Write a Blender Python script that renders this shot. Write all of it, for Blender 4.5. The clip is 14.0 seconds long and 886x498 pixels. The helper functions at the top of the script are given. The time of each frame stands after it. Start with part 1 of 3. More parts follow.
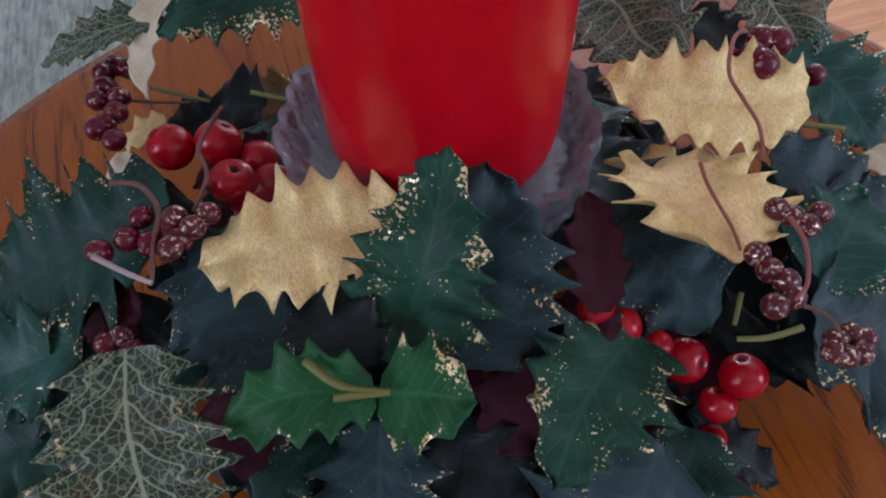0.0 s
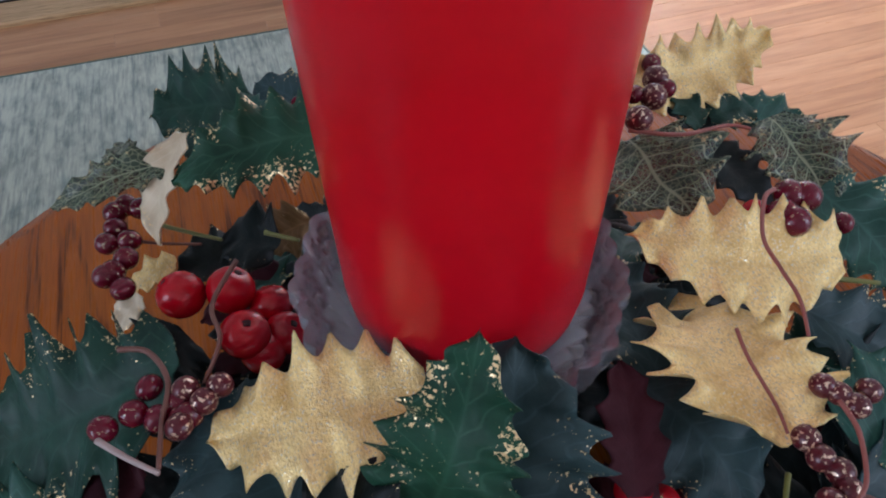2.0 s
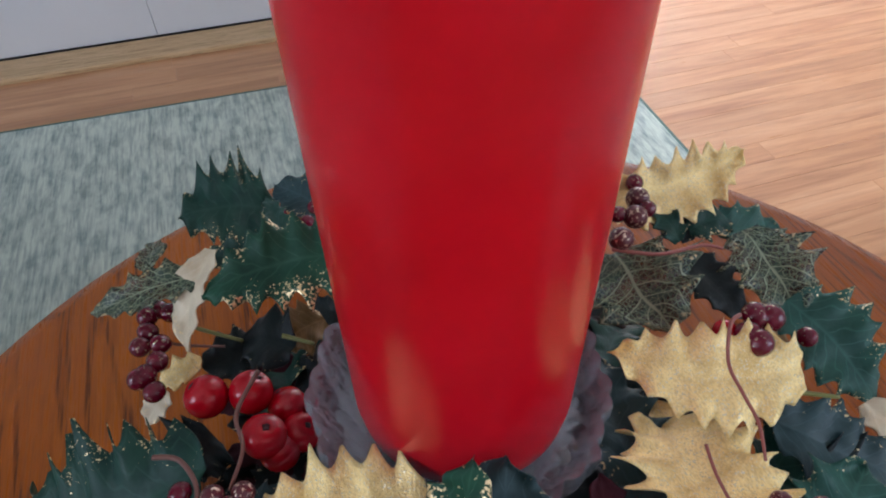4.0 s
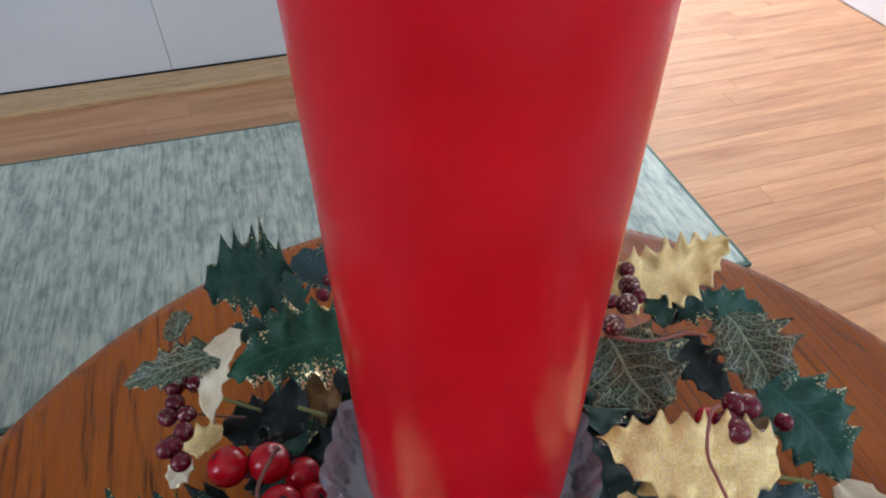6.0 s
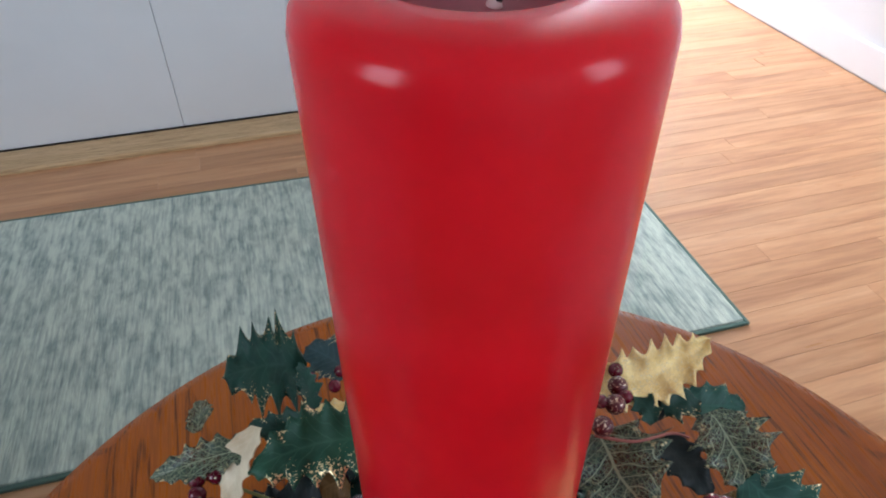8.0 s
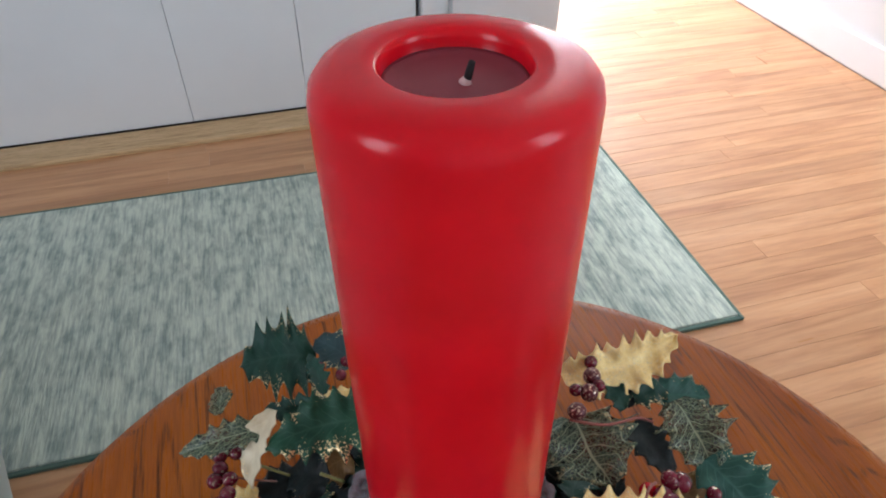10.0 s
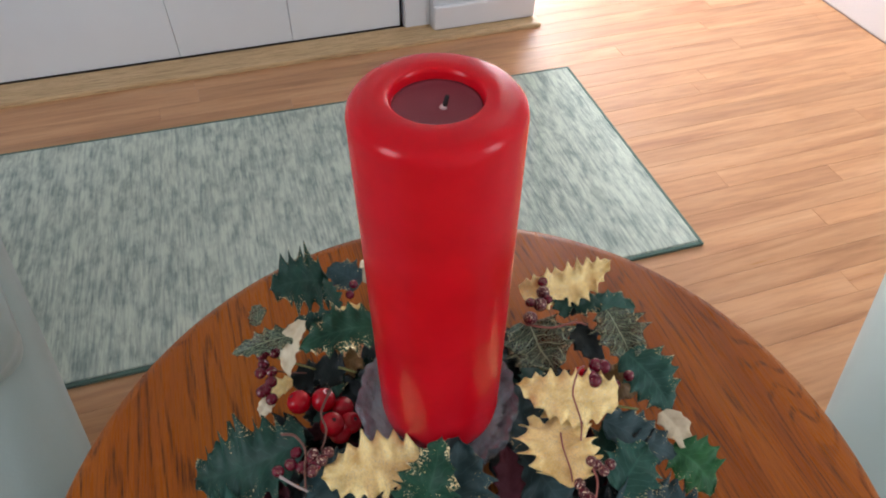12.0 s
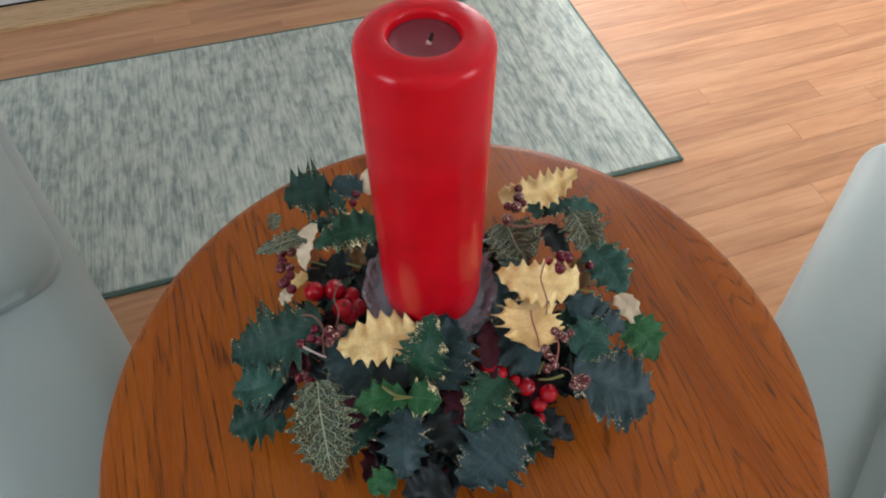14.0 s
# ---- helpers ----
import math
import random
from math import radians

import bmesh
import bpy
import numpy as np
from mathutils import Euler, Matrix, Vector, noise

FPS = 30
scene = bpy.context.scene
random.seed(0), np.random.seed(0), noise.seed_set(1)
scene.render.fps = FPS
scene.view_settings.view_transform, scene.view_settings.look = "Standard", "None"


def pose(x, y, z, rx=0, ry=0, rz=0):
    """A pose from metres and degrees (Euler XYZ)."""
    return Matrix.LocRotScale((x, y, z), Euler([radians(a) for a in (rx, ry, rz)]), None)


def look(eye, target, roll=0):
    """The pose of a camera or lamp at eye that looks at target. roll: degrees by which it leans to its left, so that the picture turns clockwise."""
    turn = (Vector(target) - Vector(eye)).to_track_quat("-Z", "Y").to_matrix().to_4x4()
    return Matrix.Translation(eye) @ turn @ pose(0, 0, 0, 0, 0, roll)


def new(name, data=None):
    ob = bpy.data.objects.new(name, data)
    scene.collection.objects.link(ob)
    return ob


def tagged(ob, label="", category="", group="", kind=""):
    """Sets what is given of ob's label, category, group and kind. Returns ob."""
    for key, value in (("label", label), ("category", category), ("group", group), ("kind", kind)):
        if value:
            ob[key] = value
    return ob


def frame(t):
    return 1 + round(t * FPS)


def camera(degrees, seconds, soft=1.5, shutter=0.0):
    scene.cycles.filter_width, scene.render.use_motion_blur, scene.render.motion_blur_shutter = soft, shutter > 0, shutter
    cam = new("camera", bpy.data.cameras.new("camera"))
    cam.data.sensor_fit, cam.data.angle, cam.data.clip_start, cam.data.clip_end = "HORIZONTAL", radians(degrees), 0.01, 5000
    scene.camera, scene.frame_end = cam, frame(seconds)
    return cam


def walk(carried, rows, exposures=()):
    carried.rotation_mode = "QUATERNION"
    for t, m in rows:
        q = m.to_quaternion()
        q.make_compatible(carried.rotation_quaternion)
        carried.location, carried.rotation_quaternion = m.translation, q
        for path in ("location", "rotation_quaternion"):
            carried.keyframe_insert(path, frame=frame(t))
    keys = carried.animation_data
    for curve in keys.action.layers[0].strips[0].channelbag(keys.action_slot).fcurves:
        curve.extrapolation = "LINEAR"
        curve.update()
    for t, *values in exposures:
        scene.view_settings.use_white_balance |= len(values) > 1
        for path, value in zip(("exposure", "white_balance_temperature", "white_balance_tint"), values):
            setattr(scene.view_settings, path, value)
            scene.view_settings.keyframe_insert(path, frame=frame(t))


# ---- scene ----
cam = camera(68.2, 14.0, 2.0)
PATH = [
    (0, (-0.0371, -0.1438, 0.7998), (0.3041, 0.8719, -0.7693), -0.48),
    (0.5, (-0.0360, -0.1339, 0.7976), (0.3318, 0.9426, -0.7242), -0.26),
    (1, (-0.0379, -0.1282, 0.7994), (0.3435, 0.9843, -0.6929), -0.05),
    (1.5, (-0.0382, -0.1217, 0.8025), (0.3510, 1.0169, -0.6680), -0.14),
    (2, (-0.0355, -0.1169, 0.8096), (0.3633, 1.0357, -0.6472), 0.00),
    (2.5, (-0.0359, -0.1157, 0.8163), (0.3674, 1.0539, -0.6257), 0.08),
    (3, (-0.0352, -0.1144, 0.8225), (0.3765, 1.0751, -0.6007), 0.28),
    (3.5, (-0.0368, -0.1172, 0.8356), (0.3685, 1.1011, -0.5649), -0.02),
    (4, (-0.0331, -0.1141, 0.8421), (0.3771, 1.1241, -0.5393), -0.08),
    (4.2, (-0.0336, -0.1119, 0.8444), (0.3802, 1.1320, -0.5308), -0.08),
    (6.3, (-0.0343, -0.1125, 0.8815), (0.3918, 1.2016, -0.4230), 0.75),
    (6.5, (-0.0358, -0.1175, 0.8879), (0.3990, 1.2140, -0.3959), 0.80),
    (7, (-0.0380, -0.1200, 0.8960), (0.3858, 1.2276, -0.3746), 0.57),
    (7.5, (-0.0369, -0.1170, 0.9040), (0.3906, 1.2431, -0.3519), 0.80),
    (8, (-0.0352, -0.1126, 0.9094), (0.3999, 1.2620, -0.3280), 0.80),
    (8.2, (-0.0335, -0.1112, 0.9118), (0.3972, 1.2673, -0.3228), 0.91),
    (10.5, (-0.0411, -0.1486, 0.9553), (0.3703, 1.1979, -0.3205), 0.86),
    (11, (-0.0495, -0.1619, 0.9779), (0.3707, 1.1445, -0.3362), 1.84),
    (11.5, (-0.0555, -0.1781, 0.9945), (0.3702, 1.0780, -0.3660), 2.14),
    (12, (-0.0571, -0.1965, 1.0110), (0.3612, 1.0128, -0.3935), 1.62),
    (12.5, (-0.0639, -0.2103, 1.0205), (0.3503, 0.9409, -0.4333), 1.93),
    (13, (-0.0698, -0.2213, 1.0328), (0.3392, 0.8957, -0.4488), 2.39),
    (13.5, (-0.0706, -0.2344, 1.0480), (0.3247, 0.8441, -0.4655), 1.83),
    (14, (-0.0727, -0.2496, 1.0606), (0.3105, 0.7871, -0.4848), 1.73),
]
EXPOSURES = [(0.0, -0.1, 5600, 27), (0.5, -0.1, 5600, 27), (1.0, -0.05, 5650, 25), (2.0, 0.0, 5650, 22), (4.0, 0.1, 5650, 18), (8.0, 0.22, 5700, 14), (11.0, 0.22, 6100, 16), (14.0, 0.23, 6250, 18)]
walk(cam, [(t, look(eye, target, roll)) for t, eye, target, roll in PATH], EXPOSURES)


# ---- world and light ----
world = bpy.data.worlds.new("world")
scene.world = world
world.use_nodes = True
wn = world.node_tree
sky = wn.nodes.new("ShaderNodeTexSky")
sky.sky_type, sky.sun_disc, sky.sun_elevation, sky.sun_rotation = "NISHITA", False, radians(35), radians(20)
wn.links.new(sky.outputs[0], wn.nodes["Background"].inputs[0])
wn.nodes["Background"].inputs[1].default_value = 0.12


def window_light(x, y, z, target, width, height, power, color):
    lamp = bpy.data.lights.new("window_light", "AREA")
    lamp.shape, lamp.size, lamp.size_y, lamp.energy, lamp.color = "RECTANGLE", width, height, power, color
    ob = new("window_light", lamp)
    ob.matrix_world = look((x, y, z), target)
    return ob


window_light(1.29, 3.93, 1.25, (1.29, 0, 1.0), 0.78, 1.9, 115, (1.0, 0.97, 0.94))
window_light(-2.13, -0.64, 1.5, (0, -0.3, 1.0), 0.8, 1.2, 18.5, (0.92, 0.97, 1.0))
window_light(1.71, -1.44, 1.5, (0, -0.6, 1.0), 0.7, 1.2, 15, (0.9, 0.96, 1.0))

# ---- materials ----


class Mat:
    """A Principled material with short helpers for nodes."""

    def __init__(self, name, color=(0.8, 0.8, 0.8), rough=0.5, metal=0.0):
        self.m = bpy.data.materials.new(name)
        self.m.use_nodes = True
        self.t = self.m.node_tree
        self.b = self.t.nodes["Principled BSDF"]
        self.set("Base Color", (*color, 1))
        self.set("Roughness", rough)
        self.set("Metallic", metal)

    def set(self, key, value):
        self.b.inputs[key].default_value = value

    def node(self, kind, **values):
        n = self.t.nodes.new("ShaderNode" + kind)
        for k, v in values.items():
            n.inputs[k.replace("_", " ")].default_value = v
        return n

    def link(self, a, b):
        self.t.links.new(a, b)

    def coords(self, scale=(1, 1, 1), kind="Object", turn=0.0):
        c = self.node("TexCoord")
        m = self.node("Mapping")
        m.inputs["Scale"].default_value = scale
        m.inputs["Rotation"].default_value = (0, 0, turn)
        self.link(c.outputs[kind], m.inputs[0])
        return m.outputs[0]

    def noise(self, vec, scale, detail=4.0, rough=0.55, warp=0.0):
        n = self.node("TexNoise", Scale=scale, Detail=detail, Roughness=rough, Distortion=warp)
        self.link(vec, n.inputs["Vector"])
        return n.outputs[0]

    def ramp(self, fac, *stops):
        r = self.node("ValToRGB")
        e = r.color_ramp.elements
        while len(e) < len(stops):
            e.new(0.5)
        for k, (p, c) in zip(e, stops):
            k.position, k.color = p, (*c, 1) if len(c) == 3 else c
        self.link(fac, r.inputs[0])
        return r.outputs[0]

    def math(self, op, a, b=0.5, clamp=False):
        n = self.t.nodes.new("ShaderNodeMath")
        n.operation, n.use_clamp = op, clamp
        for k, v in enumerate((a, b)):
            if isinstance(v, (int, float)):
                n.inputs[k].default_value = v
            else:
                self.link(v, n.inputs[k])
        return n.outputs[0]

    def mix(self, fac, a, b, kind="MIX"):
        n = self.t.nodes.new("ShaderNodeMix")
        n.data_type, n.blend_type = "RGBA", kind
        for k, v in ((0, fac), (6, a), (7, b)):
            if isinstance(v, (int, float)):
                n.inputs[k].default_value = v
            elif isinstance(v, tuple):
                n.inputs[k].default_value = (*v, 1)
            else:
                self.link(v, n.inputs[k])
        return n.outputs[2]

    def bump(self, height, strength, distance):
        n = self.node("Bump", Strength=strength, Distance=distance)
        self.link(height, n.inputs["Height"])
        self.link(n.outputs[0], self.b.inputs["Normal"])

    def to(self, key, out):
        self.link(out, self.b.inputs[key])
        return self


def wood(name, dark, mid, light, grain=(1, 14, 14), rough=0.35, turn=0.0, size=1.0, vary=0.0, pore=0.75):
    m = Mat(name, mid, rough)
    v = m.coords((grain[0] * size, grain[1] * size, grain[2] * size), turn=turn)
    info = m.node("ObjectInfo")
    off = m.node("VectorMath")
    off.operation = "ADD"
    sc = m.math("MULTIPLY", info.outputs["Random"], 37.0)
    m.link(v, off.inputs[0])
    m.link(sc, off.inputs[1])
    v = off.outputs[0]
    big = m.noise(v, 2.2, 4, 0.6, 0.9)
    fine = m.noise(v, 11, 6, 0.65, 0.2)
    c = m.ramp(big, (0.28, dark), (0.5, mid), (0.72, light))
    pores = m.ramp(fine, (0.36, (0.45, 0.38, 0.34)), (0.52, (1, 1, 1)))
    c = m.mix(pore, c, pores, "MULTIPLY")
    if vary:
        tint = m.ramp(info.outputs["Random"], (0.0, (1 - vary, 1 - 1.1 * vary, 1 - 1.25 * vary)), (0.6, (1, 1, 1)), (1.0, (1 + vary * 0.4, 1 + vary * 0.3, 1 + vary * 0.2)))
        c = m.mix(1.0, c, tint, "MULTIPLY")
    m.to("Base Color", c)
    m.to("Roughness", m.ramp(fine, (0.3, (rough * 1.25,) * 3), (0.7, (rough * 0.9,) * 3)))
    m.bump(fine, 0.15, 0.0006)
    return m.m


def paint(name, color, rough=0.5):
    m = Mat(name, color, rough)
    v = m.coords()
    n = m.noise(v, 3.0, 3)
    m.to("Base Color", m.mix(m.ramp(n, (0.35, (0, 0, 0)), (0.7, (1, 1, 1))), color, tuple(c * 0.95 for c in color)))
    m.bump(m.noise(v, 260, 2), 0.06, 0.0005)
    return m.m


FLOOR_WOOD = wood("floor_oak", (0.4, 0.188, 0.082), (0.57, 0.302, 0.142), (0.66, 0.378, 0.197), (0.8, 10, 10), 0.3, vary=0.12, pore=0.22)
SUBFLOOR = paint("subfloor", (0.12, 0.07, 0.04), 0.8)
STRIP_WOOD = wood("threshold_oak", (0.5, 0.33, 0.16), (0.62, 0.43, 0.22), (0.68, 0.49, 0.27), (1.5, 30, 30), 0.4)


def table_wood():
    """Honey-stained oak: warm ground, cathedral rings and thin dark pores along the grain."""
    m = Mat("table_oak", (0.3, 0.1, 0.02), 0.3)
    turn = radians(17)
    rings = m.noise(m.coords((5.5, 0.55, 5.5), turn=turn), 1.4, 3, 0.5, 0.35)
    lines = m.math("SINE", m.math("MULTIPLY", rings, 300.0))
    pores = m.noise(m.coords((130, 4.5, 130), turn=turn), 5.5, 4, 0.65)
    broad = m.noise(m.coords((9, 0.8, 9), turn=turn), 2.0, 4, 0.6, 0.4)
    c = m.ramp(broad, (0.3, (0.235, 0.055, 0.004)), (0.5, (0.33, 0.086, 0.006)), (0.7, (0.39, 0.115, 0.010)))
    dark = m.ramp(lines, (0.55, (0, 0, 0)), (0.95, (1, 1, 1)))
    speck = m.ramp(pores, (0.46, (0, 0, 0)), (0.6, (1, 1, 1)))
    mask = m.math("MULTIPLY", m.math("ADD", m.math("MULTIPLY", dark, 0.4), 0.3), speck)
    mask = m.math("ADD", mask, m.math("MULTIPLY", dark, 0.2), True)
    m.to("Base Color", m.mix(mask, c, (0.06, 0.016, 0.005)))
    m.to("Roughness", m.ramp(pores, (0.4, (0.26,) * 3), (0.7, (0.4,) * 3)))
    m.set("Specular IOR Level", 0.24)
    m.bump(m.math("MULTIPLY", mask, -1.0), 0.12, 0.0006)
    return m.m


TABLE_WOOD = table_wood()
WALL_PAINT = paint("wall_paint", (0.72, 0.74, 0.75), 0.6)
TRIM_PAINT = paint("trim_paint", (0.82, 0.83, 0.84), 0.35)
DOOR_PAINT = paint("door_paint", (0.8, 0.83, 0.84), 0.4)
CEILING_PAINT = paint("ceiling_paint", (0.8, 0.8, 0.78), 0.8)
GAP_SHADE = paint("door_gap", (0.03, 0.03, 0.03), 0.7)


def rug_material():
    m = Mat("rug_weave", (0.3, 0.36, 0.33), 0.95)
    m.set("Specular IOR Level", 0.12)
    streak = m.noise(m.coords((1, 0.1, 1)), 165, 2, 0.5)
    patch = m.noise(m.coords((1, 0.42, 1)), 48, 3, 0.6, 0.2)
    c = m.ramp(patch, (0.36, (0.36, 0.43, 0.39)), (0.48, (0.48, 0.56, 0.5)), (0.6, (0.57, 0.65, 0.57)))
    d = m.ramp(streak, (0.36, (0.7, 0.73, 0.74)), (0.56, (1.12, 1.1, 1.06)))
    m.to("Base Color", m.mix(0.85, c, d, "MULTIPLY"))
    m.bump(m.noise(m.coords((1, 0.12, 1)), 240, 3), 0.6, 0.003)
    return m.m


def wax_material():
    m = Mat("red_wax", (0.5, 0.006, 0.016), 0.33)
    v = m.coords()
    n = m.noise(v, 30, 4)
    m.to("Base Color", m.ramp(n, (0.3, (0.54, 0.003, 0.010)), (0.7, (0.66, 0.005, 0.014))))
    m.set("Subsurface Weight", 0.5)
    m.set("Subsurface Radius", (1.0, 0.12, 0.08))
    m.set("Subsurface Scale", 0.014)
    m.set("Specular IOR Level", 0.24)
    m.to("Roughness", m.ramp(m.noise(v, 12, 5), (0.3, (0.15,) * 3), (0.75, (0.26,) * 3)))
    m.bump(m.noise(v, 45, 3), 0.025, 0.002)
    return m.m


def cloth_material():
    m = Mat("mint_upholstery", (0.55, 0.62, 0.58), 0.75)
    v = m.coords()
    m.to("Base Color", m.mix(m.noise(v, 5, 4), (0.24, 0.31, 0.285), (0.3, 0.37, 0.34)))
    m.set("Sheen Weight", 0.3)
    m.bump(m.noise(v, 420, 2), 0.15, 0.0008)
    return m.m


RUG, WAX, CLOTH = rug_material(), wax_material(), cloth_material()
RUG_EDGE = paint("rug_binding", (0.1, 0.17, 0.14), 0.9)


def leaf_material(name, color, light, rough=0.42, gold=0.0, vein=0.25, metal=0.0):
    """Pressed cloth leaf: veins from the leaf's own length and width, worn gold flakes along the edge."""
    m = Mat(name, color, rough, metal)
    tex = m.node("TexCoord")
    sep = m.node("SeparateXYZ")
    m.link(tex.outputs["UV"], sep.inputs[0])
    u, v = sep.outputs[0], sep.outputs[1]
    dist = m.math("ABSOLUTE", m.math("SUBTRACT", v, 0.5))
    obj = m.coords()
    warp = m.noise(obj, 120, 3)
    side = m.math("SINE", m.math("MULTIPLY", m.math("ADD", m.math("SUBTRACT", u, m.math("MULTIPLY", dist, 0.55)), m.math("MULTIPLY", warp, 0.06)), 52.0))
    side = m.ramp(side, (0.86, (0, 0, 0)), (1.0, (1, 1, 1)))
    rib = m.ramp(dist, (0.0, (1, 1, 1)), (0.035, (0, 0, 0)))
    veins = m.math("MAXIMUM", side, rib)
    blotch = m.noise(obj, 55, 5, 0.65)
    c = m.mix(m.ramp(blotch, (0.32, (0, 0, 0)), (0.68, (1, 1, 1))), color, light)
    c = m.mix(m.math("MULTIPLY", veins, vein), c, tuple(min(1, 1.8 * x + 0.03) for x in light))
    rg = m.ramp(blotch, (0.3, (rough * 1.2,) * 3), (0.7, (rough * 0.8,) * 3))
    if gold:
        grain = m.noise(obj, 950, 2, 0.6)
        clump = m.ramp(m.noise(obj, 75, 2, 0.5), (0.45, (0, 0, 0)), (0.6, (1, 1, 1)))
        edge = m.math("MULTIPLY", dist, 2.0)
        lip = m.math("ADD", m.math("MULTIPLY", edge, 0.42), m.math("ADD", m.math("MULTIPLY", grain, 1.8), m.math("MULTIPLY", clump, gold)))
        mask = m.ramp(m.math("MULTIPLY", lip, 0.5), (0.805, (0, 0, 0)), (0.845, (1, 1, 1)))
        c = m.mix(mask, c, (0.86, 0.68, 0.36))
        m.to("Metallic", m.math("MULTIPLY", mask, 0.55))
        rg = m.mix(mask, rg, (0.32, 0.32, 0.32))
    m.to("Base Color", c)
    m.to("Roughness", rg)
    m.set("Specular IOR Level", 0.3)
    h = m.math("ADD", m.math("MULTIPLY", veins, -0.18), m.noise(obj, 260, 4, 0.6))
    m.bump(h, 0.45, 0.0005)
    return m.m


def gold_material():
    m = Mat("gold_leaf", (0.78, 0.6, 0.3), 0.4, 0.5)
    obj = m.coords()
    weave = m.noise(m.coords((1, 0.3, 1), turn=0.5), 2100, 3, 0.6)
    blotch = m.noise(obj, 70, 5, 0.65)
    fleck = m.noise(obj, 1500, 2)
    c = m.mix(m.ramp(blotch, (0.34, (0, 0, 0)), (0.58, (1, 1, 1))), (0.72, 0.5, 0.16), (0.97, 0.78, 0.34))
    c = m.mix(m.ramp(weave, (0.38, (0.45,) * 3), (0.55, (0, 0, 0))), c, (0.48, 0.31, 0.12))
    m.to("Base Color", m.mix(m.ramp(fleck, (0.59, (0, 0, 0)), (0.66, (1, 1, 1))), c, (1.0, 0.92, 0.66)))
    m.to("Roughness", m.ramp(fleck, (0.45, (0.55,) * 3), (0.68, (0.2,) * 3)))
    m.to("Metallic", m.ramp(blotch, (0.3, (0.25,) * 3), (0.6, (0.45,) * 3)))
    m.bump(m.math("ADD", weave, fleck), 0.6, 0.00045)
    return m.m


def lace_material():
    """Skeleton leaf: only a net of pale veins, with open holes between."""
    m = Mat("skeleton_leaf", (0.2, 0.26, 0.17), 0.5)
    tex = m.node("TexCoord")
    sep = m.node("SeparateXYZ")
    m.link(tex.outputs["UV"], sep.inputs[0])
    dist = m.math("ABSOLUTE", m.math("SUBTRACT", sep.outputs[1], 0.5))
    obj = m.coords()
    side = m.math("SINE", m.math("MULTIPLY", m.math("SUBTRACT", sep.outputs[0], m.math("MULTIPLY", dist, 0.6)), 48.0))
    side = m.ramp(side, (0.93, (0, 0, 0)), (0.99, (1, 1, 1)))
    rib = m.ramp(dist, (0.01, (1, 1, 1)), (0.02, (0, 0, 0)))
    big = m.math("MAXIMUM", side, rib)
    net = m.node("TexVoronoi", Scale=460.0)
    net.feature = "DISTANCE_TO_EDGE"
    m.link(obj, net.inputs["Vector"])
    mesh = m.ramp(net.outputs["Distance"], (0.035, (1, 1, 1)), (0.075, (0, 0, 0)))
    film = m.ramp(m.noise(obj, 90, 3), (0.35, (0.5,) * 3), (0.65, (0.92,) * 3))
    edge = m.ramp(dist, (0.2, (0, 0, 0)), (0.45, (1, 1, 1)))
    glint = m.ramp(m.noise(obj, 500, 3), (0.6, (0, 0, 0)), (0.66, (1, 1, 1)))
    m.to("Base Color", m.mix(m.math("MULTIPLY", glint, edge), m.mix(big, m.mix(mesh, (0.026, 0.055, 0.032), (0.15, 0.185, 0.105)), (0.26, 0.3, 0.19)), (0.7, 0.55, 0.28)))
    m.to("Alpha", m.math("MAXIMUM", m.math("MAXIMUM", big, mesh), film))
    return m.m


def berry_material(name, color, rough, frost=0.0):
    m = Mat(name, color, rough)
    obj = m.coords()
    c = m.mix(m.noise(obj, 90, 4), color, tuple(x * 0.55 for x in color))
    if frost:
        grain = m.ramp(m.noise(obj, 800, 3), (0.62 - 0.14 * frost, (0, 0, 0)), (0.68 - 0.14 * frost, (1, 1, 1)))
        c = m.mix(grain, c, (0.75, 0.58, 0.42))
        m.to("Metallic", m.math("MULTIPLY", grain, 0.7))
        m.bump(m.noise(obj, 700, 3), 0.5, 0.0006)
    m.to("Base Color", c)
    m.set("Coat Weight", 0.22)
    m.set("Specular IOR Level", 0.35)
    m.set("Coat Roughness", 0.06)
    return m.m


def glass_material():
    m = Mat("pressed_glass", (0.78, 0.84, 0.9), 0.05)
    m.set("Transmission Weight", 0.78)
    m.set("IOR", 1.5)
    v = m.coords()
    m.to("Roughness", m.ramp(m.noise(v, 60, 3), (0.3, (0.03,) * 3), (0.7, (0.1,) * 3)))
    return m.m


